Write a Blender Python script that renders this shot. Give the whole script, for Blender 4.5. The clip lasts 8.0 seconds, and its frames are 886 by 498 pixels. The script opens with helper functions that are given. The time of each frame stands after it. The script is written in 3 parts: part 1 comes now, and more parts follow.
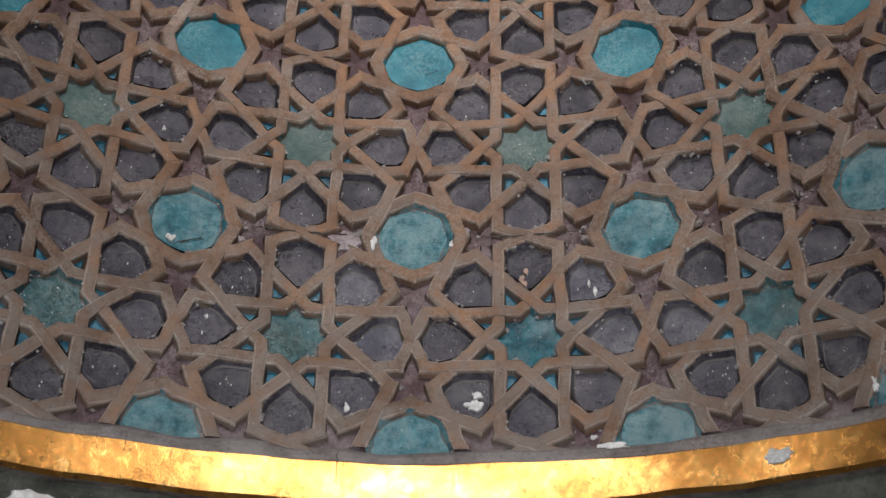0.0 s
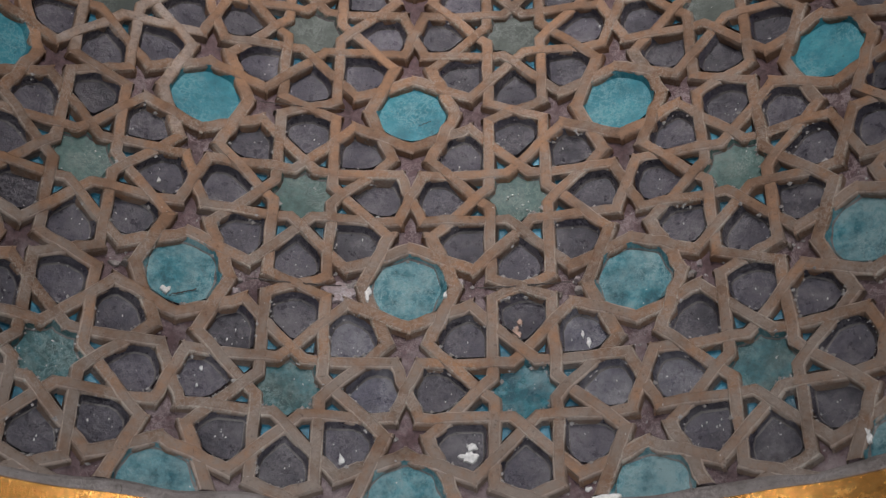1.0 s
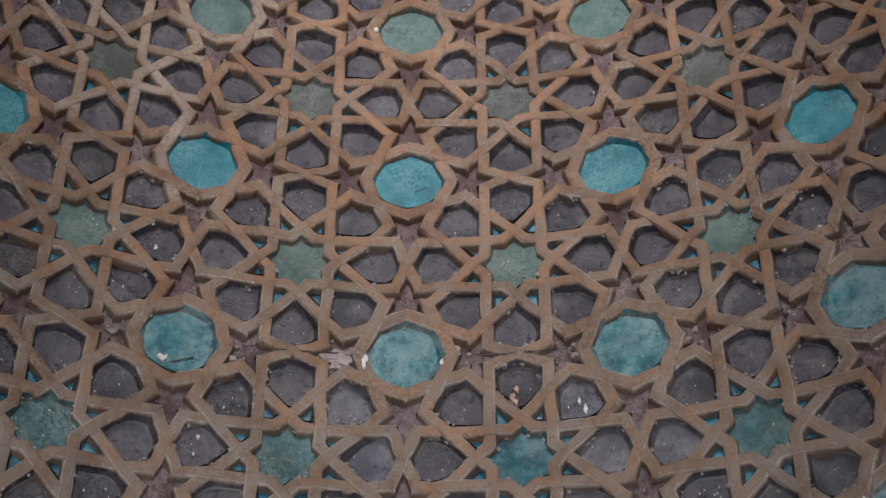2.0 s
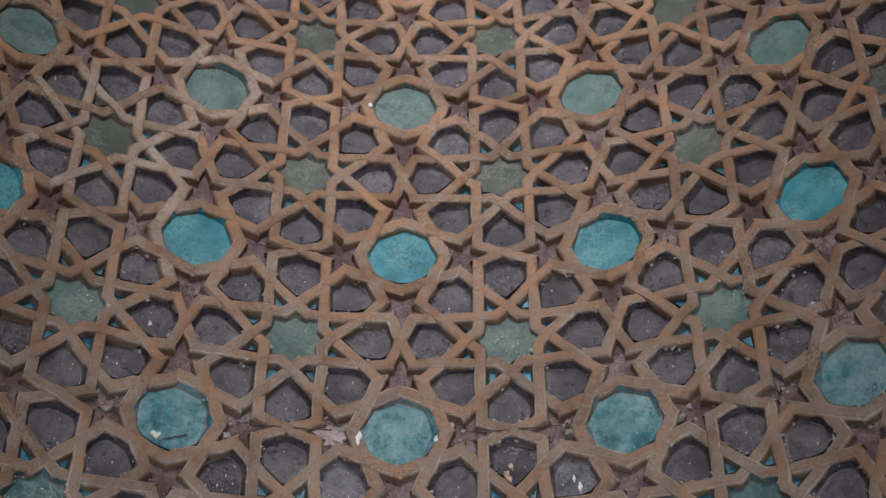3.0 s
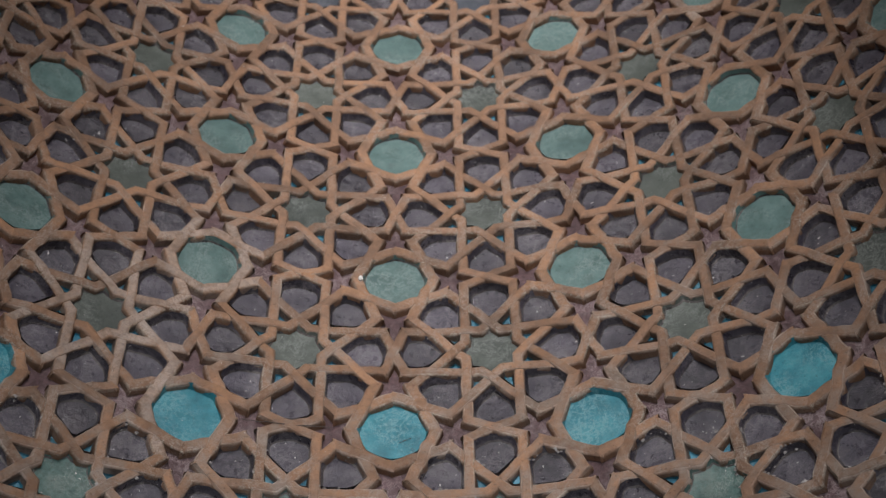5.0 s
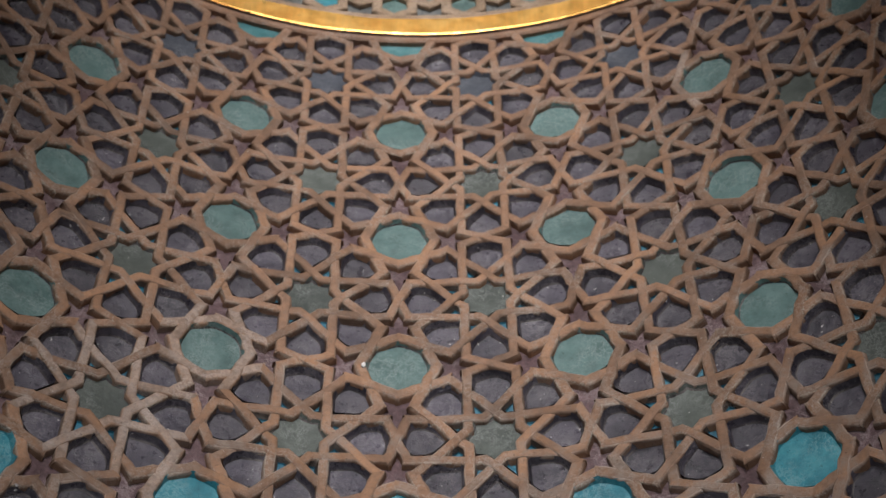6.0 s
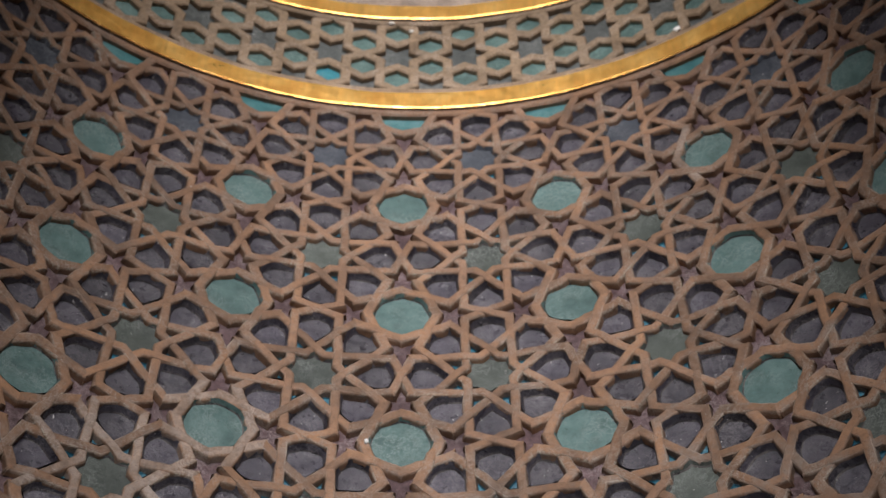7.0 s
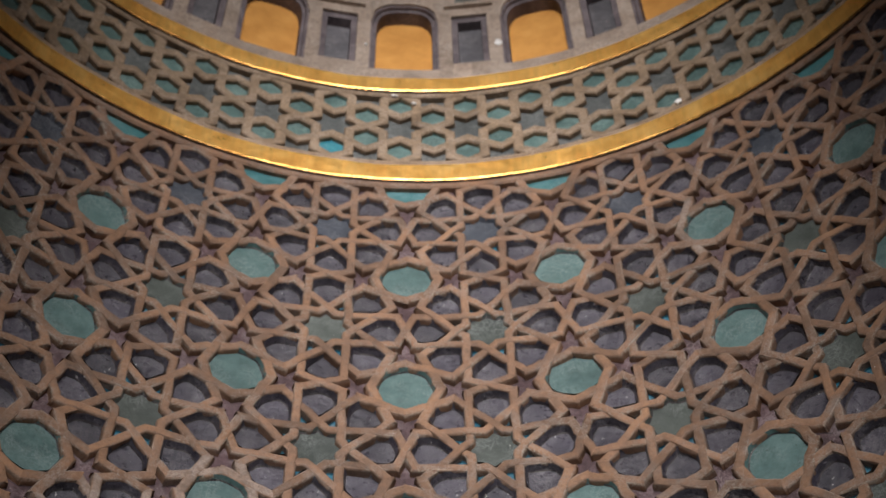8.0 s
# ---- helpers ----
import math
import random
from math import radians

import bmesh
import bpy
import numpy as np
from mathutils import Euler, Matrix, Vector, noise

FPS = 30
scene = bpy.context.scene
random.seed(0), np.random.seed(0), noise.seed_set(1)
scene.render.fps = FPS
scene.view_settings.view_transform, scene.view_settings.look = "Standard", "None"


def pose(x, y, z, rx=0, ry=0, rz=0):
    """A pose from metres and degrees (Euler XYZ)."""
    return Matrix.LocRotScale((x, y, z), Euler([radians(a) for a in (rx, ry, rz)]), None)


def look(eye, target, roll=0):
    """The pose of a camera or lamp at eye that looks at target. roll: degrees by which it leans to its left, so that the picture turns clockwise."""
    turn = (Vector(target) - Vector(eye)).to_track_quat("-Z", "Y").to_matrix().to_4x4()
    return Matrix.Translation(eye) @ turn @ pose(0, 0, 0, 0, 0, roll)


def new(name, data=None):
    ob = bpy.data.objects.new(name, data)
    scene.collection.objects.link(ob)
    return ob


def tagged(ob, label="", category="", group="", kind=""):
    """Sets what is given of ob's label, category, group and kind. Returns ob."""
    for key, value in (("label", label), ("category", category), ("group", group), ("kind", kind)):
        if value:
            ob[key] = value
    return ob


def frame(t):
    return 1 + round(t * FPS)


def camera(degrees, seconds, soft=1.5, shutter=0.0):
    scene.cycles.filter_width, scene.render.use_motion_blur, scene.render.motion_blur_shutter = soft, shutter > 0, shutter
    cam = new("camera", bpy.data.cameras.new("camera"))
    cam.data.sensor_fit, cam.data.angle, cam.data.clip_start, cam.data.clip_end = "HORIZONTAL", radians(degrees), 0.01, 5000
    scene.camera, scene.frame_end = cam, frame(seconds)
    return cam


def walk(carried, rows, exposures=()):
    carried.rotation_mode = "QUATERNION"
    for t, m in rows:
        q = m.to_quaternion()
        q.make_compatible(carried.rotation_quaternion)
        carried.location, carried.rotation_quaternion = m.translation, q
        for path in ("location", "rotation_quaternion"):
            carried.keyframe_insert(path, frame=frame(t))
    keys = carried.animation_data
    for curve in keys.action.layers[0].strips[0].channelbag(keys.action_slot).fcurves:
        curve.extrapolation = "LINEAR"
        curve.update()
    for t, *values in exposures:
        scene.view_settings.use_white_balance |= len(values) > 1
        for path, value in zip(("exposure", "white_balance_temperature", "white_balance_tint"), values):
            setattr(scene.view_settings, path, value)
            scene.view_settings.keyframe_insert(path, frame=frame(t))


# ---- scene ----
# The inside of a round tomb tower: a drum of radius 2.24 m clad in strapwork and glazed tile.
# Drum axis at the origin, floor at z = 0, the visitor's eye at 1.6 m.
cam = camera(33.71, 8.0, soft=1.3)
cam.data.dof.use_dof, cam.data.dof.focus_distance, cam.data.dof.aperture_fstop = True, 3.8, 3.6
EYE = 1.6
WAY = (-0.1187, -0.246, 0.1807)     # drift of the hand-held camera over the whole clip
ROWS = [  # seconds, yaw, pitch, roll
    (0.0, -3.902, 34.203, 0.668), (0.5, -4.169, 34.802, 0.462), (1.0, -4.403, 35.641, 0.249),
    (1.5, -4.598, 36.631, 0.028), (3.0, -5.353, 40.136, -0.442), (3.5, -5.691, 41.511, -0.668),
    (4.0, -6.049, 42.928, -0.951), (4.5, -6.315, 44.395, -1.184), (6.0, -6.56, 48.813, -1.2),
    (6.5, -6.647, 50.088, -1.315), (7.0, -6.697, 51.286, -1.36), (7.5, -6.72, 52.491, -1.44),
    (8.0, -6.798, 53.725, -1.559),
]
walk(cam, [(t, pose(WAY[0] * t / 8, -0.883 + WAY[1] * t / 8, EYE + WAY[2] * t / 8, 90 + pitch, 0, yaw) @ pose(0, 0, 0, 0, 0, roll))
           for t, yaw, pitch, roll in ROWS])

# ---------------------------------------------------------------- light
world = bpy.data.worlds.new("world")
world.use_nodes = True
scene.world = world
world.node_tree.nodes["Background"].inputs[0].default_value = (0.75, 0.8, 0.9, 1)
world.node_tree.nodes["Background"].inputs[1].default_value = 0.15
scene.view_settings.exposure = 0.0


def area_lamp(name, eye, target, sx, sy, watts, colour, spread=180):
    data = bpy.data.lights.new(name, "AREA")
    data.shape, data.size, data.size_y, data.energy, data.color = "RECTANGLE", sx, sy, watts, colour
    data.spread = radians(spread)
    ob = new(name, data)
    ob.matrix_world = look(eye, target)
    return ob


# daylight from an assumed tall window, unseen, high behind the visitor; low fill added
area_lamp("assumed_window_light", (-0.1, -1.45, 6.6), (0.26, 2.2, 6.15), 0.75, 4.7, 55, (1.0, 0.972, 0.98), 66)
area_lamp("low_fill_light", (-0.28, -2.1, 1.5), (-0.02, 2.2, 2.7), 0.7, 2.2, 31, (0.91, 0.94, 1.0), 66)


# ---------------------------------------------------------------- materials
def material(name, build):
    mat = bpy.data.materials.new(name)
    mat.use_nodes = True
    nt = mat.node_tree
    bsdf = nt.nodes["Principled BSDF"]
    build(nt, bsdf)
    return mat


def node(nt, kind, **values):
    n = nt.nodes.new(kind)
    for key, value in values.items():
        n.inputs[key.replace("_", " ")].default_value = value
    return n


def noise_tex(nt, scale, detail=5, rough=0.6, source=None):
    n = node(nt, "ShaderNodeTexNoise", Scale=scale, Detail=detail, Roughness=rough)
    if source is None:
        source = nt.nodes.new("ShaderNodeNewGeometry").outputs["Position"]
    nt.links.new(source, n.inputs["Vector"])
    return n.outputs["Fac"]


def ramp(nt, fac, stops):
    n = nt.nodes.new("ShaderNodeValToRGB")
    els = n.color_ramp.elements
    while len(els) < len(stops):
        els.new(0.5)
    for el, (pos, col) in zip(els, stops):
        el.position = pos
        el.color = (*col, 1) if len(col) == 3 else col
    nt.links.new(fac, n.inputs["Fac"])
    return n.outputs["Color"]


def mix(nt, fac, a, b, blend="MIX"):
    n = nt.nodes.new("ShaderNodeMix")
    n.data_type, n.blend_type = "RGBA", blend
    for sock, value in ((n.inputs[0], fac), (n.inputs[6], a), (n.inputs[7], b)):
        if isinstance(value, bpy.types.NodeSocket):
            nt.links.new(value, sock)
        elif isinstance(value, (int, float)):
            sock.default_value = value
        else:
            sock.default_value = (*value, 1)
    return n.outputs[2]


def bump(nt, bsdf, height, strength, distance):
    n = node(nt, "ShaderNodeBump", Strength=strength, Distance=distance)
    nt.links.new(height, n.inputs["Height"])
    nt.links.new(n.outputs[0], bsdf.inputs["Normal"])


def tint_by_piece(nt, colour, amount):
    """Brightness of each piece varied a little, by object and by island."""
    a = nt.nodes.new("ShaderNodeObjectInfo").outputs["Random"]
    b = nt.nodes.new("ShaderNodeNewGeometry").outputs["Random Per Island"]
    s = nt.nodes.new("ShaderNodeMath")
    s.operation = "ADD"
    nt.links.new(a, s.inputs[0])
    nt.links.new(b, s.inputs[1])
    f = nt.nodes.new("ShaderNodeMath")
    f.operation = "FRACT"
    nt.links.new(s.outputs[0], f.inputs[0])
    grey = ramp(nt, f.outputs[0], [(0, (1 - amount,) * 3), (1, (1 + amount,) * 3)])
    return mix(nt, 1.0, colour, grey, "MULTIPLY")


def surface(dark, mid, light, dust, dust_from, rough, grain=60, blotch=7, vary=0.15, relief=0.5, specks=0.745, gloss=0.35, settled=0.45, streak=0.46, ledge=0.0):
    """Three tones in blotches, fine grain, a veil of dust in patches (thicker on the lower courses), pale specks, pitted relief."""
    def build(nt, bsdf):
        base = ramp(nt, noise_tex(nt, blotch, 6, 0.65), [(0.32, dark), (0.5, mid), (0.68, light)])
        fine = ramp(nt, noise_tex(nt, grain, 8, 0.75), [(0.3, (1 - streak,) * 3), (0.7, (1 + 0.85 * streak,) * 3)])
        base = mix(nt, 1.0, base, fine, "MULTIPLY")
        base = tint_by_piece(nt, base, vary)
        pos = nt.nodes.new("ShaderNodeNewGeometry").outputs["Position"]
        sep = nt.nodes.new("ShaderNodeSeparateXYZ")
        nt.links.new(pos, sep.inputs[0])
        low = nt.nodes.new("ShaderNodeMapRange")
        for k, value in zip((1, 2, 3, 4), (2.9, 5.4, 0.16 * settled / 0.45, 0.0)):
            low.inputs[k].default_value = value
        nt.links.new(sep.outputs[2], low.inputs[0])
        grow = nt.nodes.new("ShaderNodeMath")
        grow.operation = "ADD"
        nt.links.new(low.outputs[0], grow.inputs[0])
        nt.links.new(noise_tex(nt, 9, 9, 0.75), grow.inputs[1])
        veil = ramp(nt, grow.outputs[0], [(dust_from, (0, 0, 0)), (dust_from + 0.2, (0.8,) * 3)])
        base = mix(nt, veil, base, dust)
        if ledge:                       # dust on what faces upwards, the light these edges catch painted in
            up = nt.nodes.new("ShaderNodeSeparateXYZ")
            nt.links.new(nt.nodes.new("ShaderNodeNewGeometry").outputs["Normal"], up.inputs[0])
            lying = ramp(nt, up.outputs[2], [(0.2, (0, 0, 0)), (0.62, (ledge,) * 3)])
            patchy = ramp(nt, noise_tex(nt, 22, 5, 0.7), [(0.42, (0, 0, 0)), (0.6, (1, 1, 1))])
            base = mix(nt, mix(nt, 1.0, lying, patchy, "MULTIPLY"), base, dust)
        vein = ramp(nt, noise_tex(nt, 34, 10, 0.8), [(0.468, (0, 0, 0)), (0.497, (1, 1, 1)), (0.526, (0, 0, 0))])
        where = ramp(nt, noise_tex(nt, 8, 3, 0.5), [(0.42, (0, 0, 0)), (0.62, (0.75,) * 3)])
        base = mix(nt, mix(nt, 1.0, vein, where, "MULTIPLY"), base, tuple(min(0.5, 1.5 * c) for c in dust))
        pit = ramp(nt, noise_tex(nt, 110, 4, 0.6), [(0.62, (1, 1, 1)), (0.68, (0.62,) * 3)])
        base = mix(nt, 1.0, base, pit, "MULTIPLY")
        if specks:
            # pale specks stand for chips and, on the dark glaze, for glints
            spot = ramp(nt, noise_tex(nt, 70, 3, 0.55), [(specks, (0, 0, 0)), (specks + 0.025, (1, 1, 1))])
            base = mix(nt, spot, base, (0.5, 0.48, 0.46))
        nt.links.new(base, bsdf.inputs["Base Color"])
        r = ramp(nt, noise_tex(nt, 30, 4), [(0.3, (rough - 0.12,) * 3), (0.7, (rough + 0.12,) * 3)])
        nt.links.new(r, bsdf.inputs["Roughness"])
        bsdf.inputs["Specular IOR Level"].default_value = gloss
        both = mix(nt, 0.55, noise_tex(nt, grain * 0.8, 8, 0.7), noise_tex(nt, 17, 6, 0.6))
        bump(nt, bsdf, both, relief, 0.01)
    return build


STRAP = material("brick_strap", surface((0.138, 0.087, 0.06), (0.216, 0.122, 0.075), (0.286, 0.155, 0.086), (0.228, 0.19, 0.163), 0.565, 0.66, vary=0.2, relief=1.1, blotch=6, gloss=0.3, settled=0.62, streak=0.24))
PALE = material("pale_strap", surface((0.16, 0.11, 0.083), (0.225, 0.155, 0.115), (0.28, 0.205, 0.16), (0.3, 0.25, 0.22), 0.52, 0.75))
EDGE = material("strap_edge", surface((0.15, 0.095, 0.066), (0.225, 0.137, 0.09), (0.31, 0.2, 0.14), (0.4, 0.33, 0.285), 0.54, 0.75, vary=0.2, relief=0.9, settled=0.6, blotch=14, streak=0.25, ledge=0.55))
RIM = material("dusty_lit_rim", surface((0.036, 0.032, 0.036), (0.06, 0.053, 0.057), (0.12, 0.105, 0.105), (0.29, 0.265, 0.25), 0.52, 0.8, vary=0.2, settled=0.7, blotch=20, specks=0.69, ledge=0.8))
# strap brick with the shade of cups and ring undersides painted in
CUP = material("shaded_brick", surface((0.06, 0.042, 0.034), (0.09, 0.062, 0.048), (0.13, 0.092, 0.072), (0.22, 0.19, 0.17), 0.57, 0.8, vary=0.2, relief=1.0, blotch=18, settled=0.6, ledge=0.6))
BLUSH = material("blush_plaster", surface((0.24, 0.18, 0.18), (0.3, 0.24, 0.24), (0.36, 0.3, 0.3), (0.4, 0.36, 0.35), 0.55, 0.85, settled=0.0))
SLATE = material("dark_glaze", surface((0.026, 0.022, 0.031), (0.043, 0.038, 0.051), (0.066, 0.059, 0.074), (0.15, 0.136, 0.145), 0.58, 0.34, vary=0.36, relief=1.5, specks=0.7, gloss=0.6, settled=0.42, blotch=14, streak=0.34))
LAVENDER = material("lavender_glaze", surface((0.042, 0.039, 0.056), (0.068, 0.064, 0.087), (0.11, 0.105, 0.135), (0.2, 0.19, 0.2), 0.56, 0.32, vary=0.1, relief=1.5, specks=0.7, gloss=0.6, blotch=16, streak=0.3))
PANEL = material("slate_panel", surface((0.075, 0.07, 0.075), (0.1, 0.095, 0.102), (0.13, 0.122, 0.13), (0.18, 0.165, 0.165), 0.62, 0.6))
TURQ = material("turquoise_glaze", surface((0.016, 0.115, 0.15), (0.026, 0.17, 0.215), (0.055, 0.235, 0.275), (0.15, 0.24, 0.25), 0.63, 0.45, vary=0.08, specks=0.77, blotch=11, relief=0.6, gloss=0.3, streak=0.14))
CRAZED = material("crazed_turquoise", surface((0.014, 0.078, 0.1), (0.028, 0.16, 0.195), (0.1, 0.26, 0.29), (0.2, 0.28, 0.285), 0.53, 0.5, vary=0.08, specks=0.72, blotch=18, grain=35, relief=1.5, gloss=0.45))
MOTTLED = material("mottled_glaze", surface((0.032, 0.06, 0.055), (0.036, 0.09, 0.093), (0.045, 0.155, 0.18), (0.17, 0.23, 0.225), 0.58, 0.42, vary=0.15, specks=0.7, blotch=13, relief=0.8))
LAGOON = material("lagoon_glaze", surface((0.035, 0.112, 0.12), (0.05, 0.152, 0.16), (0.078, 0.19, 0.197), (0.15, 0.22, 0.22), 0.63, 0.42, vary=0.1, specks=0.0, blotch=14, gloss=0.3, streak=0.12))
PEACOCK = material("peacock_glaze", surface((0.012, 0.05, 0.07), (0.02, 0.115, 0.145), (0.05, 0.215, 0.25), (0.2, 0.27, 0.28), 0.62, 0.3, vary=0.05, specks=0.71, blotch=24, relief=1.6, gloss=0.55, streak=0.3))
SEA = material("sea_green_glaze", surface((0.055, 0.098, 0.092), (0.077, 0.134, 0.127), (0.104, 0.17, 0.161), (0.17, 0.205, 0.195), 0.6, 0.5, vary=0.14, specks=0.76, blotch=14, gloss=0.3, streak=0.12))
GREEN = material("green_glaze", surface((0.042, 0.05, 0.044), (0.062, 0.071, 0.062), (0.086, 0.097, 0.086), (0.15, 0.16, 0.152), 0.61, 0.5, specks=0.73, gloss=0.3, streak=0.2))
FERN = material("fern_glaze", surface((0.034, 0.068, 0.06), (0.054, 0.1, 0.09), (0.084, 0.14, 0.127), (0.17, 0.2, 0.18), 0.6, 0.45, specks=0.7))
INK = material("ink_glaze", surface((0.035, 0.04, 0.052), (0.055, 0.062, 0.078), (0.08, 0.09, 0.108), (0.14, 0.14, 0.15), 0.64, 0.5, gloss=0.3, streak=0.2))
BLUE = material("blue_glaze", surface((0.01, 0.055, 0.085), (0.024, 0.125, 0.18), (0.07, 0.235, 0.32), (0.13, 0.2, 0.23), 0.68, 0.35, vary=0.3, blotch=16))
PURPLE = material("purple_plaster", surface((0.062, 0.036, 0.038), (0.098, 0.06, 0.063), (0.135, 0.09, 0.094), (0.24, 0.195, 0.195), 0.56, 0.85, relief=1.0, blotch=16, settled=0.3))
PLASTER = material("grey_plaster", surface((0.14, 0.115, 0.105), (0.19, 0.165, 0.152), (0.25, 0.22, 0.205), (0.28, 0.25, 0.24), 0.55, 0.85, relief=0.9))
OLIVE = material("olive_plaster", surface((0.03, 0.032, 0.024), (0.045, 0.047, 0.036), (0.065, 0.066, 0.052), (0.1, 0.1, 0.085), 0.6, 0.8))
WHITE = material("white_plaster", surface((0.55, 0.53, 0.5), (0.68, 0.66, 0.63), (0.78, 0.77, 0.75), (0.6, 0.57, 0.54), 0.62, 0.8, specks=0.0, settled=0.0))
PINK = material("pink_plaster", surface((0.4, 0.26, 0.2), (0.5, 0.34, 0.27), (0.58, 0.42, 0.34), (0.5, 0.42, 0.38), 0.62, 0.8, specks=0.0, settled=0.0))
MORTAR = material("dark_mortar", surface((0.03, 0.024, 0.022), (0.045, 0.036, 0.032), (0.07, 0.055, 0.05), (0.12, 0.1, 0.09), 0.66, 0.9, settled=0.0))


def gold(nt, bsdf):
    base = ramp(nt, noise_tex(nt, 14, 8, 0.75), [(0.3, (0.4, 0.17, 0.04)), (0.52, (0.64, 0.31, 0.08)), (0.75, (0.85, 0.53, 0.2))])
    worn = ramp(nt, noise_tex(nt, 38, 6, 0.75), [(0.58, (0, 0, 0)), (0.68, (1, 1, 1))])
    base = mix(nt, worn, base, (0.25, 0.11, 0.04))
    nt.links.new(base, bsdf.inputs["Base Color"])
    bsdf.inputs["Metallic"].default_value = 0.85
    r = ramp(nt, noise_tex(nt, 25, 5), [(0.3, (0.17,) * 3), (0.7, (0.31,) * 3)])
    nt.links.new(r, bsdf.inputs["Roughness"])
    bump(nt, bsdf, noise_tex(nt, 40, 7, 0.7), 0.22, 0.004)


GOLD = material("gold_leaf", gold)


def clean_gold(nt, bsdf):
    base = ramp(nt, noise_tex(nt, 7, 7, 0.7), [(0.3, (0.78, 0.36, 0.075)), (0.5, (0.9, 0.49, 0.12)), (0.7, (0.95, 0.58, 0.18))])
    pos = nt.nodes.new("ShaderNodeNewGeometry").outputs["Position"]
    stretch = nt.nodes.new("ShaderNodeVectorMath")
    stretch.operation = "MULTIPLY"
    stretch.inputs[1].default_value = (60, 60, 7)
    nt.links.new(pos, stretch.inputs[0])
    brush = noise_tex(nt, 1, 5, 0.6, stretch.outputs[0])
    base = mix(nt, 1.0, base, ramp(nt, brush, [(0.3, (0.88,) * 3), (0.7, (1.08,) * 3)]), "MULTIPLY")
    worn = ramp(nt, noise_tex(nt, 45, 6, 0.75), [(0.63, (0, 0, 0)), (0.7, (1, 1, 1))])
    base = mix(nt, worn, base, (0.3, 0.13, 0.04))
    nt.links.new(base, bsdf.inputs["Base Color"])
    bsdf.inputs["Metallic"].default_value = 0.68
    r = ramp(nt, noise_tex(nt, 25, 5), [(0.3, (0.27,) * 3), (0.7, (0.5,) * 3)])
    nt.links.new(r, bsdf.inputs["Roughness"])
    bump(nt, bsdf, mix(nt, 0.5, brush, noise_tex(nt, 38, 6, 0.7)), 0.6, 0.004)


GOLD_CLEAN = material("clean_gold_leaf", clean_gold)

# ---------------------------------------------------------------- the drum's grid
R = 2.243            # face of the glazed tiles
COLS, STEP, PHI0 = 24, radians(15), radians(3.576)
Z0, DZ, DZ2 = EYE + 2.1326, 0.59564, 0.002176
ARC = R * STEP


def height(v):
    return Z0 + DZ * v + DZ2 * v * v


def slope(v):
    return (DZ + 2 * DZ2 * v) / DZ


def place(u, v):
    """Pose, in the drum's grid, of a piece modelled about column 0, row 0."""
    return Matrix.Translation((0, 0, height(v))) @ Matrix.Rotation(-u * STEP, 4, "Z") @ Matrix.Diagonal((1, 1, slope(v), 1))


def bend(u, v, h):
    """Grid place (u columns, v rows, h metres inwards) to the drum about column 0, row 0."""
    a = PHI0 + u * STEP
    return Vector(((R - h) * math.sin(a), (R - h) * math.cos(a), v * DZ))


def part(name, bm, mat, parent, label=""):
    me = bpy.data.meshes.new(name)
    bm.to_mesh(me)
    bm.free()
    me.materials.append(mat)
    ob = new(name, me)
    ob.parent = parent
    return tagged(ob, label) if label else ob


def ring_band(bm, profile, a0=0.0, a1=2 * math.pi, n=192, wobble=0.0):
    """A profile of (radius, z) swept about the axis; closed right round."""
    full = a1 - a0 > 6.28
    cols = []
    for i in range(n if full else n + 1):
        a = a0 + (a1 - a0) * i / n
        ring = []
        for k, (r, z) in enumerate(profile):
            d = wobble * noise.noise((math.sin(a) * 9, math.cos(a) * 9, z * 6)) if wobble else 0
            d2 = wobble * noise.noise((math.sin(a) * 14 + 5, math.cos(a) * 14, z * 6)) if wobble else 0
            ring.append(bm.verts.new(((r + d) * math.sin(a), (r + d) * math.cos(a), z + d2)))
        cols.append(ring)
    m = len(profile)
    for i in range(n):
        p, q = cols[i], cols[(i + 1) % len(cols)]
        for k in range(m):
            bm.faces.new((p[k], q[k], q[(k + 1) % m], p[(k + 1) % m]))
    if not full:
        bm.faces.new(cols[0])
        bm.faces.new(cols[-1][::-1])
    bmesh.ops.recalc_face_normals(bm, faces=bm.faces)


def structure(name, bm, mat, label, category):
    ob = part(name, bm, mat, None)
    return tagged(ob, label, category, kind="structure")


# ---------------------------------------------------------------- the shell
bm = bmesh.new()
ring_band(bm, [(R + 0.012, 2.992), (R + 0.012, EYE + 6.03), (R + 0.1, EYE + 6.04), (R + 0.1, 9.0), (R + 0.5, 9.0), (R + 0.5, 2.992)])
wall_drum = structure("wall_drum", bm, PURPLE, "round drum wall of purple plaster behind the strapwork", "wall")
bm = bmesh.new()
ring_band(bm, [(R - 0.02, 0.0), (R - 0.02, 2.99), (R + 0.5, 2.99), (R + 0.5, 0.0)])
structure("wall_lower", bm, OLIVE, "dark grey-green plastered lower wall of the round tower", "wall")
bm = bmesh.new()
ring_band(bm, [(0.01, -0.2), (R + 0.5, -0.2), (R + 0.5, -0.002), (0.01, -0.002)])
structure("floor", bm, PLASTER, "plain grey stone floor", "floor")
bm = bmesh.new()
dome = [(R + 0.02, 9.002)] + [((R + 0.02) * math.cos(radians(a)), 9.002 + 1.9 * math.sin(radians(a))) for a in range(10, 90, 10)]
ring_band(bm, [*dome, (0.01, 10.9), (0.01, 11.2)] + [(r + 0.35, z + 0.2) for r, z in reversed(dome)], n=64)
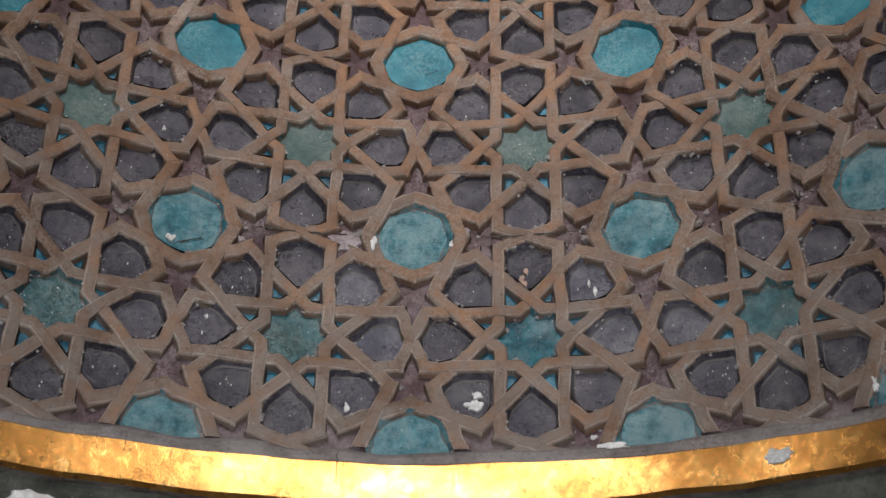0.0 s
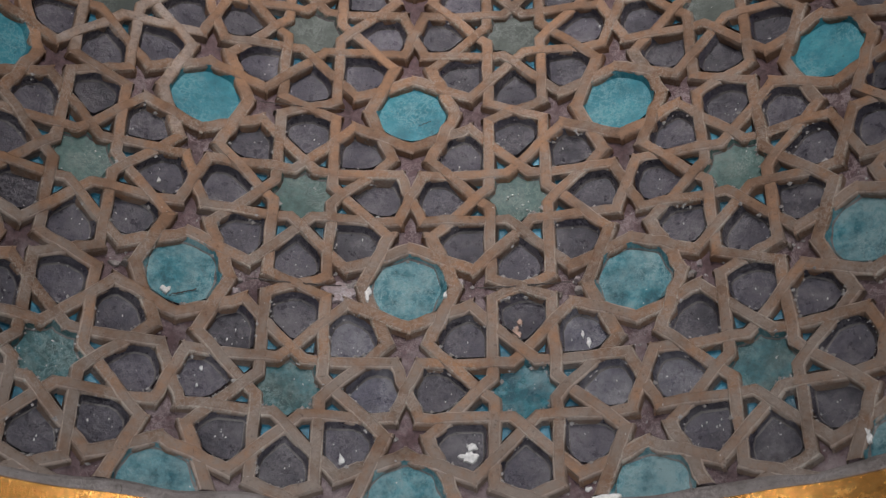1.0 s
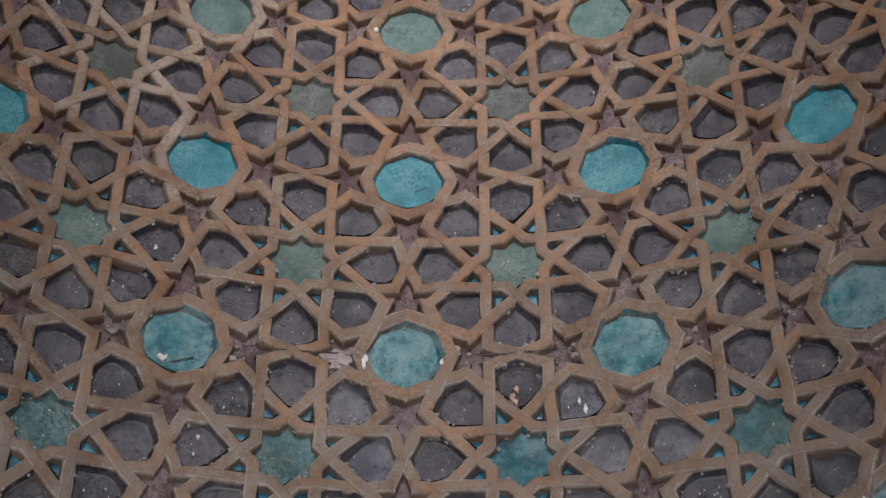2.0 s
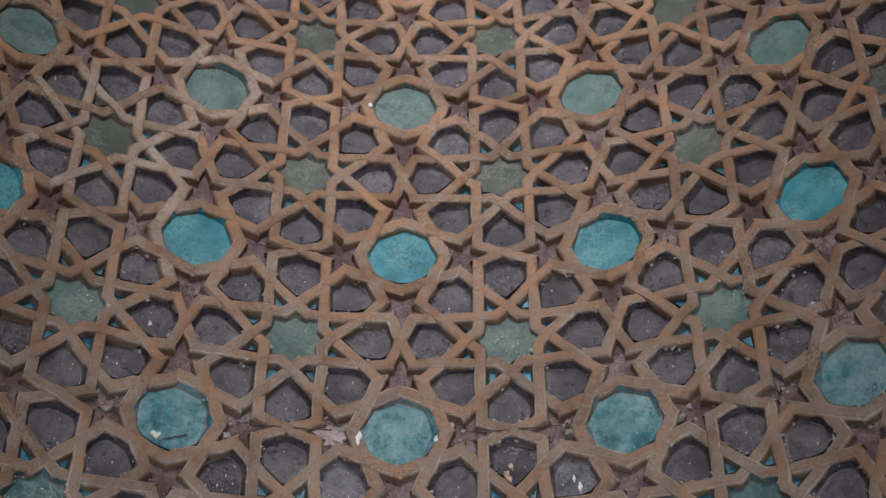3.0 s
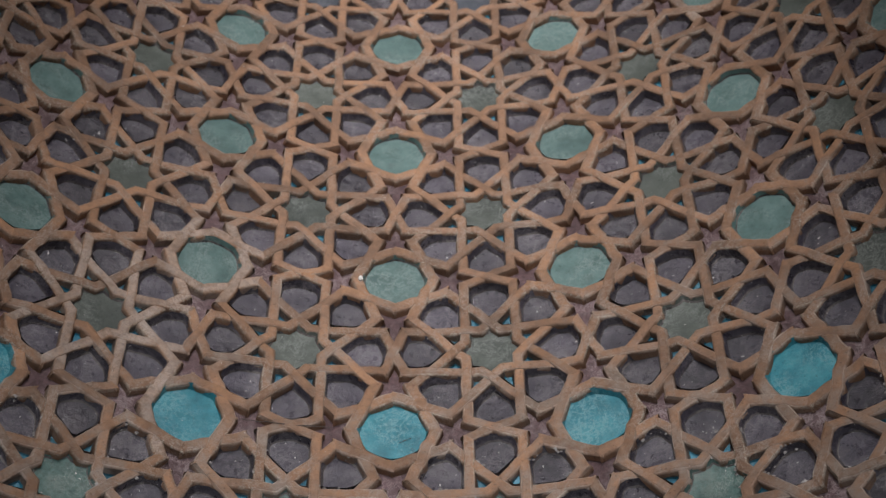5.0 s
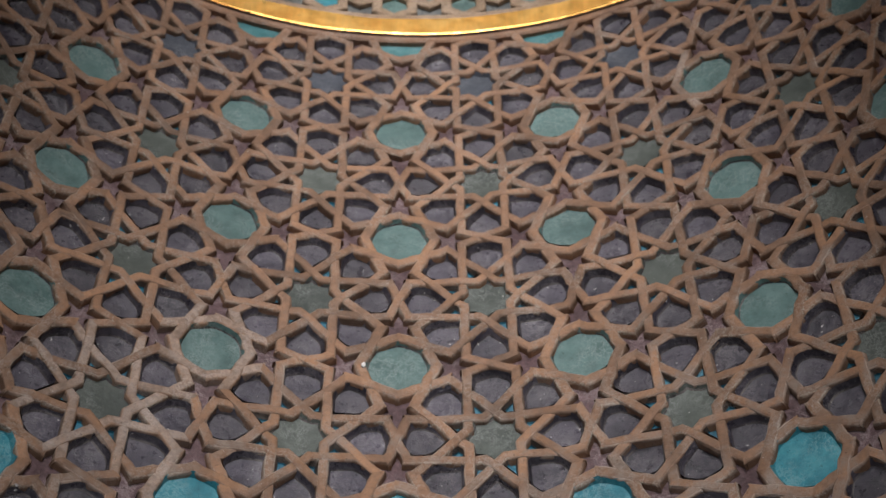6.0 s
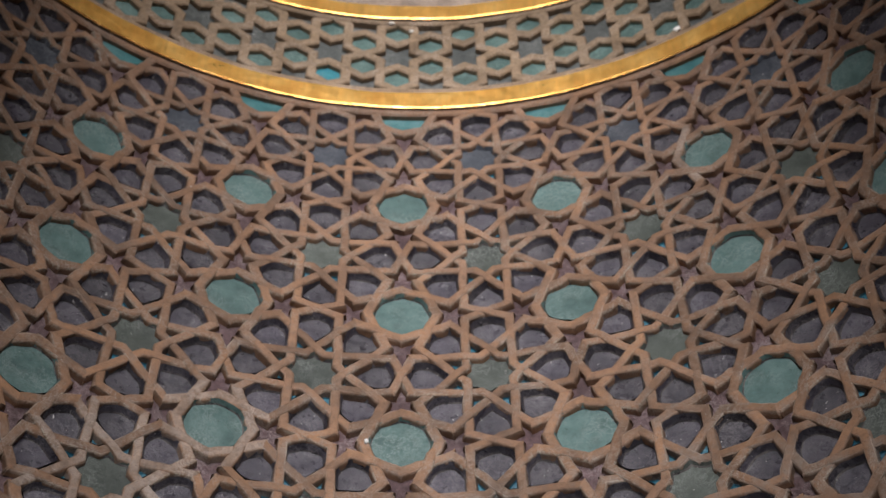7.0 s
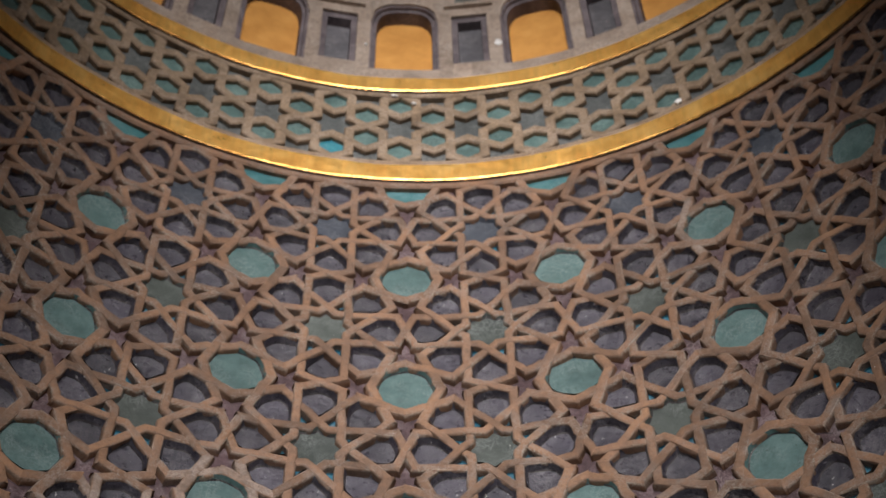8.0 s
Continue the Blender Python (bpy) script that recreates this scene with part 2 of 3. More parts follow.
structure("ceiling", bm, PLASTER, "plain plastered dome over the drum", "ceiling")

# ---------------------------------------------------------------- rings
def gold_ring(z0, z1, out, name, label):
    """A gilded band: a nearly upright face over a thin rounded lip, undercut below."""
    bm = bmesh.new()
    f = R - 0.04 - out
    if name == "trim_1":
        prof = [(f + 0.012, z0), (f, z0 + 0.009), (f - 0.002, (z0 + z1) / 2), (f, z1 - 0.01), (f + 0.012, z1)]
    else:
        prof = [(f + 0.004, z0), (f, z0 + 0.006), (f, (z0 + z1) / 2), (f + 0.001, z1 - 0.01), (f + 0.014, z1)]
    ring_band(bm, [(R + 0.01, z0), *prof, (R + 0.01, z1)], n=400, wobble=0.006 if name == "trim_1" else 0.004)
    for e in bm.edges:
        e.smooth = e.calc_face_angle(0) < radians(22)
    bm.faces.ensure_lookup_table()
    m = len(prof) + 2
    for i in range(400):                    # the underside is painted dark, for the shade below the band
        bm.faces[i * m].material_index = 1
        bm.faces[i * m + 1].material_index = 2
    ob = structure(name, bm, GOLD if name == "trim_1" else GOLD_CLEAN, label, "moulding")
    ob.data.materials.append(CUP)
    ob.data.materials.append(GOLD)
    for p in ob.data.polygons:
        p.use_smooth = True
    return ob


gold_ring(EYE + 1.382, EYE + 1.494, 0.015, "trim_1", "worn gilded ring moulding at the foot of the strapwork")
gold_ring(EYE + 5.192, EYE + 5.316, 0.015, "trim_2", "gilded ring moulding between strapwork and hexagon frieze")
gold_ring(EYE + 5.926, EYE + 6.046, 0.009, "trim_3", "gilded ring moulding under the arcade")

# ---------------------------------------------------------------- strapwork pieces
RX = 0.187                      # crossings of the star's lines
WX = RX / math.sqrt(2)
UQ = 0.5 - WX * math.tan(radians(22.5))
HW = 0.027                     # half a strap's width
DEEP = 0.036                    # straps proud of the tiles


def d2(a):
    return Vector((math.cos(a), math.sin(a)))


def left(d):
    return Vector((-d.y, d.x))


def mitre(d0, d1):
    n0, n1 = left(d0), left(d1)
    return (n0 + n1) / (1 + n0.dot(n1)) * HW


def strap_mesh(bm, line_, before=None, after=None, bumps=(), seed=0, steps=6, wide=1.0):
    """A softly rounded strap along a line of grid points; mitred to the directions before and after;
    bumps: (share of length, height)."""
    prof = ((-1.16, -0.004), (-1.03, DEEP * 0.7), (-0.94, DEEP * 0.88), (-0.74, DEEP * 0.985), (-0.35, DEEP * 1.01), (0.35, DEEP * 1.01), (0.74, DEEP * 0.985), (0.94, DEEP * 0.88), (1.03, DEEP * 0.7), (1.16, -0.004))
    ways = [(q - p).normalized() for p, q in zip(line_, line_[1:])]
    stations = []
    for i, (p, q) in enumerate(zip(line_, line_[1:])):
        d = ways[i]
        first = ways[i - 1] if i else before
        last = ways[i + 1] if i + 1 < len(ways) else after
        for k in range(steps + 1):
            if i and k == 0:
                continue
            m = left(d) * HW
            if k == 0 and first is not None:
                m = mitre(first, d)
            if k == steps and last is not None:
                m = mitre(d, last)
            stations.append((p.lerp(q, k / steps), m, left(d)))
    rows_ = []
    top = len(stations) - 1
    for i, (c, m, n) in enumerate(stations):
        t = i / top
        if i == 0:
            c = c - ways[0] * 0.009             # ends run into their neighbours
        elif i == top:
            c = c + ways[-1] * 0.009
        else:
            c = c + n * 0.011 * noise.noise((t * 4.1, seed * 7.3, 0))
        lift = sum(h * math.exp(-((t - s) / 0.045) ** 2) for s, h in bumps) + 0.0045 * noise.noise((t * 6, seed * 3.7, 4))
        ring = []
        for k, (s, h) in enumerate(prof):
            w = s * (1 + 0.2 * noise.noise((t * 8, seed * 5.1, k * 2.3)))
            p = c + m * w * wide
            ring.append(bm.verts.new(bend(p.x, p.y, h + (lift if h > 0 else 0))))
        rows_.append(ring)
    for p, q in zip(rows_, rows_[1:]):
        for k in range(len(prof) - 1):
            f = bm.faces.new((p[k], p[k + 1], q[k + 1], q[k]))
            f.material_index = 1 if k in (1, 2, len(prof) - 4, len(prof) - 3) else 0


UP = 0.004


def long_strap(bm, j, seed):
    """A bent strap: in from one petal's corner to a notch of the star, and out to another's."""
    g = Vector((0.5, 0.5))
    e0, n0 = d2(radians(45 * (j + 1))), d2(radians(45 * (j + 1) + 90))
    e1, n1 = d2(radians(45 * j)), d2(radians(45 * j + 90))
    a = g + e0 * WX - n0 * UQ
    c = g + e1 * WX + n1 * WX * math.tan(radians(22.5))
    b = g + e1 * WX + n1 * UQ
    q0 = (a - (g - n0 * 0.5)).normalized()
    q1 = ((g + n1 * 0.5) - b).normalized()
    arm = UQ - WX * math.tan(radians(22.5))
    out = [(RX + WX - 0.0543) / arm, (WX - 0.0543) / arm]
    marks = [(0.5 - out[0] / 2, UP), (0.5 - out[1] / 2, -UP), (0.5 + out[1] / 2, UP), (0.5 + out[0] / 2, -UP)]
    strap_mesh(bm, [a, c, b], q0, q1, marks, seed, 7)


def cross_strap(bm, k, seed):
    """The two crossing pieces at a cell's left edge (k 0, 1) or lower edge (k 2, 3)."""
    g = Vector((0.0, 0.5)) if k < 2 else Vector((0.5, 0.0))
    e = Vector((1, 0)) if k < 2 else Vector((0, 1))
    n = left(e) * (1 if k % 2 else -1)
    a = g - e * (0.5 - UQ) - n * WX
    b = g + e * (0.5 - UQ) + n * WX
    strap_mesh(bm, [a, b], e, e, ((0.5, UP if k % 2 else -UP),), seed, 6)


def ring_strap(bm, j, seed):
    """One side of the octagon round a disc, from its corner on an axis through the corner on a diagonal to the petal."""
    k, s = j // 2, 1 if j % 2 else -1
    diag = d2(radians(45 + 90 * k))
    lat = left(diag) * s
    m = diag * (math.sqrt(0.5) - 0.5)
    ax = d2(radians(45 + 90 * k + 45 * s)) * (math.sqrt(0.5) - 0.5)
    dirn = (m - ax).normalized()
    q = m + dirn * (WX / math.cos(radians(22.5)))
    nxt = diag                                  # the long strap that it turns into
    prev_ = (ax - d2(radians(45 + 90 * k + 90 * s)) * (math.sqrt(0.5) - 0.5)).normalized()
    strap_mesh(bm, [ax, q], prev_, nxt, ((0.5, UP * s),), seed, 6, wide=1.15)


def inset(pts, d):
    n = len(pts)
    out = []
    for i, p in enumerate(pts):
        a, b = (p - pts[i - 1]).normalized(), (pts[(i + 1) % n] - p).normalized()
        na, nb = left(a), left(b)
        out.append(p + (na + nb) / max(0.35, 1 + na.dot(nb)) * d)
    return out


def tile_mesh(bm, pts, face, rim=DEEP * 0.84, edge=HW * 0.92, foot=HW * 1.34, dish=0.0, seed=0, rough=0.05):
    """A glazed tile set in a cup: the cup's wall runs down from under the straps to the tile's uneven face."""
    rings = []
    c = sum(pts, Vector((0, 0))) / len(pts)
    for ins, f, h in ((edge, 1.0, rim), (foot, 1.0, face + 0.006), (foot * 1.12, 1.0, face), (foot * 1.12, 0.6, face + dish)):
        ring = []
        for p in inset(pts, ins):
            p = c + (p - c) * f
            k = noise.noise((p.x * 13 + seed * 3.3, p.y * 13, f * 3 + h * 40))
            if h < rim:
                p = p + (p - c) * rough * k
            ring.append(bm.verts.new(bend(p.x, p.y, h + (0.0025 * k if h < rim else 0))))
        rings.append(ring)
    n = len(pts)
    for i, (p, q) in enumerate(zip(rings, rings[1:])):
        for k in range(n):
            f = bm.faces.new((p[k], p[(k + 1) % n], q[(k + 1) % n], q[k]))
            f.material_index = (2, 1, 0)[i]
    mid = bm.verts.new(bend(c.x, c.y, face + dish + 0.003 * noise.noise((seed, 2, 5))))
    for k in range(n):
        bm.faces.new((rings[-1][k], rings[-1][(k + 1) % n], mid))


G = Vector((0.5, 0.5))


def soften(pts, cut):
    """Each corner of an outline cut back a little, as a hand-cut edge is."""
    out = []
    for i, p in enumerate(pts):
        for q in (pts[i - 1], pts[(i + 1) % len(pts)]):
            out.append(p + (q - p).normalized() * min(cut, 0.3 * (q - p).length))
    return out


def petal(bm, k, seed):
    e, n = d2(radians(45 * k)), left(d2(radians(45 * k)))
    pts = [G + e * u + n * w for u, w in ((RX, 0), (RX + WX, -WX), (UQ, -WX), (0.5, 0), (UQ, WX), (RX + WX, WX))]
    tile_mesh(bm, soften(pts, 0.03), 0.003, dish=-0.002, seed=seed)


def kite(bm, k, seed):
    a = radians(45 * k + 22.5)
    pts = [G + d2(a) * WX / math.cos(radians(22.5)), G + d2(a - radians(22.5)) * RX, G + d2(a) * math.hypot(RX + WX, WX), G + d2(a + radians(22.5)) * RX]
    tile_mesh(bm, pts, 0.005, edge=HW * 1.0, foot=HW * 1.22, seed=seed)


def star(bm, seed, face):
    pts = []
    for i in range(16):
        pts.append(G + d2(radians(22.5 * i)) * (RX if i % 2 == 0 else WX / math.cos(radians(22.5))))
    tile_mesh(bm, soften(pts, 0.028), face, edge=HW * 0.85, foot=HW * 1.15, dish=-0.003, seed=seed)


def disc(bm, seed, rough=0.05):
    rr = math.sqrt(0.5) - 0.5
    pts = []
    for i in range(48):
        t = radians(7.5 * i)
        k = math.cos(radians(22.5)) / math.cos((t % radians(45)) - radians(22.5))
        pts.append(d2(t) * rr * (0.68 * 0.965 + 0.32 * k))
    tile_mesh(bm, pts, 0.013, rim=DEEP * 0.93, edge=HW, foot=HW * (1.28 + 1.6 * rough), dish=0.002, seed=seed, rough=rough)


def ground(bm, k, seed):
    """The star-shaped bed of plaster between an octagon and a cell's edge."""
    half = [(0.0, 0.2), (0.1464, 0.1464), (0.092, 0.277), (0.184, 0.369), (0.054, 0.369), (0.0, 0.51)]
    pts = [Vector(p) for p in half] + [Vector((-x, y)) for x, y in half[-2:0:-1]]
    turn = Matrix.Rotation(radians(90 * k), 2)
    c = Vector((0, 0.29))
    ring = []
    for p in pts:
        q = turn @ p
        ring.append(bm.verts.new(bend(q.x, q.y, 0.003 + 0.006 * noise.noise((p.x * 20, p.y * 20, seed)))))
    m = turn @ c
    mid = bm.verts.new(bend(m.x, m.y, 0.01 + 0.005 * noise.noise((seed, k, 1))))
    for i in range(len(ring)):
        bm.faces.new((ring[i], ring[(i + 1) % len(ring)], mid))
    bmesh.ops.subdivide_edges(bm, edges=bm.edges[:], cuts=1, use_grid_fill=True)
    for i, vert in enumerate(bm.verts):
        out_ = Vector((vert.co.x, vert.co.y, 0)).normalized()
        vert.co += out_ * 0.007 * noise.noise((vert.co * 31) + Vector((seed * 2.3, 0, 0)))


V_ROWS = range(-1, 5)                    # cells whose star stands at v + 0.5
NEAR = range(-4, 4)                      # columns built piece by piece
VARIANTS = 3
WORK = "brown brick strapwork with turquoise octagons, green stars and dark glazed petals"
tilework_west = tagged(new("wall_tilework_west"), WORK, "tilework", kind="structure")
tilework_east = tagged(new("wall_tilework_east"), WORK, "tilework", kind="structure")


def half(u):
    return tilework_west if u < 0 else tilework_east


def mesh_of(name, mat, fill):
    bm = bmesh.new()
    fill(bm)
    bmesh.ops.recalc_face_normals(bm, faces=bm.faces)
    for e in bm.edges:
        e.smooth = e.calc_face_angle(0) < radians(50)
    me = bpy.data.meshes.new(name)
    bm.to_mesh(me)
    bm.free()
    me.materials.append(mat)
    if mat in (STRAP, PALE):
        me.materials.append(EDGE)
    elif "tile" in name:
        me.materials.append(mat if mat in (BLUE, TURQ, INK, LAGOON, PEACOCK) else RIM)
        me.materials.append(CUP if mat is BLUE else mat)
    me.polygons.foreach_set("use_smooth", ["strap" in name or "tile" in name] * len(me.polygons))
    return me


def piece(name, me, m, parent):
    ob = new(name, me)
    ob.matrix_basis = m
    ob.parent = parent
    return ob


def joined(name, mat, entries, parent):
    """Many placed copies of meshes as one object."""
    verts, faces, slots = [], [], []
    for me, m in entries:
        base = len(verts)
        verts.extend(tuple(m @ v.co) for v in me.vertices)
        faces.extend(tuple(base + i for i in p.vertices) for p in me.polygons)
        slots.extend(p.material_index for p in me.polygons)
    me = bpy.data.meshes.new(name)
    me.from_pydata(verts, [], faces)
    me.materials.append(mat)
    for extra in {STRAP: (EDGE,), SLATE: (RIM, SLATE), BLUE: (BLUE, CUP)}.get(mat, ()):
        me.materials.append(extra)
    me.polygons.foreach_set("material_index", slots)
    me.polygons.foreach_set("use_smooth", [True] * len(me.polygons))
    ob = new(name, me)
    ob.parent = parent
    return tagged(ob, kind="stuff")


rng = random.Random(4)
KINDS = [
    ("strap", STRAP, [[mesh_of("strap", STRAP, lambda bm: long_strap(bm, j, j + 10 * s)) for s in range(VARIANTS)] for j in range(8)]),
    ("cross_strap", STRAP, [[mesh_of("cross_strap", STRAP, lambda bm: cross_strap(bm, k, k + 10 * s)) for s in range(VARIANTS)] for k in range(4)]),
    ("octagon_strap", STRAP, [[mesh_of("octagon_strap", STRAP, lambda bm: ring_strap(bm, k, k + 10 * s)) for s in range(VARIANTS)] for k in range(8)]),
    ("petal_tile", SLATE, [[mesh_of("petal_tile", SLATE, lambda bm: petal(bm, k, k + 10 * s)) for s in range(VARIANTS)] for k in range(8)]),
    ("plaster_star", PURPLE, [[mesh_of("plaster_star", PURPLE, lambda bm: ground(bm, k, k + 10 * s)) for s in range(VARIANTS)] for k in range(4)]),
    ("kite_tile", BLUE, [[mesh_of("kite_tile", BLUE, lambda bm: kite(bm, k, k)) for s in range(1)] for k in range(8)]),
]
STARS = {m.name: mesh_of("star_tile", m, lambda bm: star(bm, 1, face)) for m, face in ((GREEN, 0.016), (PEACOCK, 0.007), (FERN, 0.013), (INK, 0.016), (MOTTLED, 0.009))}
PALE_STRAP = [mesh_of("strap", PALE, lambda bm: long_strap(bm, j, j + 40)) for j in range(8)]
LAVENDER_PETAL = [mesh_of("petal_tile", LAVENDER, lambda bm: petal(bm, k, k + 50)) for k in range(8)]
PALE_RING = [mesh_of("octagon_strap", PALE, lambda bm: ring_strap(bm, k, k)) for k in range(8)]
DISCS = {m.name: [mesh_of("octagon_tile", m, lambda bm: disc(bm, 1 + 2.7 * k, ragged)) for k in range(4)] for m, ragged in ((TURQ, 0.05), (SEA, 0.05), (LAGOON, 0.05), (CRAZED, 0.14))}


def jitter(m, d):
    """A hand-set piece: d metres off along and up the wall, and a little off in depth."""
    k = 1 + rng.uniform(-0.25, 0.25) * d / R
    return Matrix.Translation((0, 0, rng.uniform(-d, d))) @ Matrix.Rotation(rng.uniform(-d, d) / R, 4, "Z") @ m @ Matrix.Diagonal((k, k, 1, 1))


RAISED = Matrix.Translation((0, 0, 0.008))        # one octagon sits a little high on its course
for name, mat, family in KINDS:
    far = {tilework_west: [], tilework_east: []}
    for u in range(-COLS // 2, COLS // 2):
        for v in list(V_ROWS) + [5]:
            if v == 5 and name not in ("cross_strap", "octagon_strap", "plaster_star"):
                continue
            for k, variants in enumerate(family):
                if v == 5 and (name == "cross_strap" and k < 2 or name == "octagon_strap" and k < 4):
                    continue
                if v == -1 and name == "octagon_strap" and k >= 4:
                    continue
                if name == "plaster_star" and (v == -1 and k == 2 or v == 5 and k == 0):
                    continue
                me = variants[rng.randrange(len(variants))]
                if name == "octagon_strap" and (u, v) == (-1, 2):
                    me = PALE_RING[k]
                elif name == "octagon_strap" and (u, v) in ((2, 4), (-1, 1)) and k in (3, 4):
                    me = PALE_RING[k]
                elif name == "petal_tile" and (u, v, k) in ((0, -1, 0), (0, -1, 1), (1, -1, 4), (-1, -1, 1), (-1, -1, 0)):
                    me = LAVENDER_PETAL[k]
                elif name == "strap" and (u, v) == (-2, 1) and k not in (2, 5):
                    me = PALE_STRAP[k]
                m = place(u, v)
                if name == "octagon_strap" and (u, v) == (0, 0):
                    m = RAISED @ m
                m = jitter(m, 0.0055 if "tile" in name else 0.0016)
                if u in NEAR and v < 5:
                    piece(name, me, m, half(u))
                else:
                    far[half(u)].append((me, m))
    for side, entries in far.items():
        joined(name + "_rest", mat, entries, side)
for u in range(-COLS // 2, COLS // 2):
    for v in range(-1, 6):
        if v < 5:
            piece("star_tile", STARS["peacock_glaze" if (u, v) == (0, -1) else ("mottled_glaze", "fern_glaze", "green_glaze", "green_glaze", "green_glaze", "ink_glaze")[v + 1]], jitter(place(u, v), 0.004), half(u))
        piece("octagon_tile", DISCS["crazed_turquoise" if v < 1 else "turquoise_glaze" if v < 2 else "sea_green_glaze" if v < 5 else "lagoon_glaze"][(u + 2 * v) % 4], jitter(RAISED @ place(u, v) if (u, v) == (0, 0) else place(u, v), 0.003), half(u))

# plaster fillet over the lowest ring and the border strap under the second ring
bm = bmesh.new()
z = height(-1)
ring_band(bm, [(R + 0.01, z - 0.06), (R - DEEP - 0.012, z - 0.06), (R - DEEP - 0.012, z - 0.042), (R - DEEP - 0.006, z - 0.024), (R - DEEP + 0.004, z - 0.012), (R + 0.01, z + 0.01)], n=640, wobble=0.016)
structure("trim_4", bm, PLASTER, "dusty grey plaster fillet above the lowest gilded ring", "moulding")
bm = bmesh.new()
z = EYE + 5.158
ring_band(bm, [(R + 0.01, z), (R - DEEP + 0.004, z), (R - DEEP - 0.003, z + 0.008), (R - DEEP - 0.003, EYE + 5.198), (R + 0.01, EYE + 5.198)], n=320, wobble=0.003)
structure("trim_5", bm, STRAP, "brown brick border strap under the second gilded ring", "moulding")

# ---------------------------------------------------------------- hexagon frieze
TEAL = material("teal_glaze", surface((0.06, 0.1, 0.093), (0.082, 0.138, 0.127), (0.108, 0.17, 0.157), (0.18, 0.25, 0.23), 0.62, 0.45, vary=0.15, specks=0.0))
BEIGE = material("beige_plaster", surface((0.22, 0.163, 0.124), (0.27, 0.206, 0.16), (0.32, 0.25, 0.197), (0.34, 0.29, 0.25), 0.6, 0.8))
FR_STRAP = material("frieze_strap", surface((0.17, 0.115, 0.072), (0.225, 0.155, 0.098), (0.275, 0.195, 0.13), (0.31, 0.25, 0.2), 0.55, 0.78))
ASH = material("ash_glaze", surface((0.055, 0.06, 0.058), (0.08, 0.086, 0.083), (0.11, 0.116, 0.112), (0.18, 0.18, 0.17), 0.6, 0.5, vary=0.15))
UMBER = material("umber_moulding", surface((0.07, 0.055, 0.06), (0.1, 0.08, 0.085), (0.14, 0.11, 0.115), (0.2, 0.17, 0.17), 0.6, 0.7))
FR_N, FR_PHI, FR_Z, FR_H = 48, radians(2.72), EYE + 5.65, 0.275
FR_S = radians(7.5)
FR_LO, FR_HI = EYE + 5.306, EYE + 5.934


def on_drum(a, z, h):
    return Vector(((R - h) * math.sin(a), (R - h) * math.cos(a), z))


def fr(x, y, h):
    """Frieze grid: x in star spacings, y in the same unit, h metres inwards."""
    return on_drum(FR_PHI + x * FR_S, FR_Z + y * FR_H / math.sqrt(0.75), h)


def frieze_loop(bm, pts, seed, hw=0.074, deep=0.026):
    """The closed strap round a hexagon."""
    rings = []
    for share, h in ((1.04, -0.004), (1.0, deep * 0.78), (0.75, deep), (-0.75, deep), (-1.0, deep * 0.78), (-1.04, -0.004)):
        ring = []
        for p in inset(pts, -hw * share):
            k = noise.noise((p.x * 5 + seed, p.y * 5, share))
            ring.append(bm.verts.new(fr(p.x + 0.012 * k, p.y + 0.012 * k, h + (0.003 * k if h > 0 else 0))))
        rings.append(ring)
    n = len(pts)
    for p, q in zip(rings, rings[1:]):
        for k in range(n):
            bm.faces.new((p[k], p[(k + 1) % n], q[(k + 1) % n], q[k]))
    bmesh.ops.recalc_face_normals(bm, faces=bm.faces)


frieze = tagged(new("wall_frieze"), "frieze of pale brown straps framing teal hexagons and grey six-pointed stars", "frieze", kind="structure")
def frieze_cup(bm, pts, face, seed, edge=0.06, foot=0.078):
    c = sum(pts, Vector((0, 0))) / len(pts)
    rings = []
    for ins, f, h in ((edge, 1.0, 0.02), (foot, 1.0, face), (foot, 0.5, face + 0.001)):
        rings.append([bm.verts.new(fr(*(c + (p - c) * f), h + 0.002 * noise.noise((p.x * 7 + seed, p.y * 7, f)))) for p in inset(pts, ins)])
    n = len(pts)
    for p, q in zip(rings, rings[1:]):
        for k in range(n):
            bm.faces.new((p[k], p[(k + 1) % n], q[(k + 1) % n], q[k]))
    bm.faces.new(rings[-1])
    bmesh.ops.recalc_face_normals(bm, faces=bm.faces)


def hexagon(cx, cy):
    rr = 1 / (2 * math.sqrt(3))
    return [Vector((cx, cy)) + d2(radians(60 * k + 30)) * rr for k in range(6)]


def hexagram(cx, cy):
    return [Vector((cx, cy)) + d2(radians(30 * k)) * (0.5 if k % 2 == 0 else 0.5 / math.sqrt(3)) for k in range(12)]


SQ = math.sqrt(0.75)
for i in range(FR_N):
    for x, y in ((i, 2 * SQ / 3), (i, -2 * SQ / 3), (i + 0.5, SQ / 3), (i + 0.5, -SQ / 3)):
        bm = bmesh.new()
        frieze_cup(bm, hexagon(x, y), 0.002, i)
        bm2 = bmesh.new()
        frieze_loop(bm2, hexagon(x, y), i * 1.7 + y)
        part("hexagon_strap", bm2, FR_STRAP, frieze)
        part("hexagon_tile", bm, TURQ if (i == FR_N - 1 and x == i and y < 0) else TEAL, frieze)
    for x, y in ((i, 0), (i + 0.5, SQ), (i + 0.5, -SQ)):
        bm = bmesh.new()
        frieze_cup(bm, hexagram(x, y), 0.0, i)
        part("six_point_star", bm, ASH, frieze)
bm = bmesh.new()
ring_band(bm, [(R + 0.01, FR_Z + 0.248), (R - 0.028, FR_Z + 0.248), (R - 0.034, FR_Z + 0.256), (R - 0.034, FR_HI), (R + 0.01, FR_HI)], n=240, wobble=0.004)
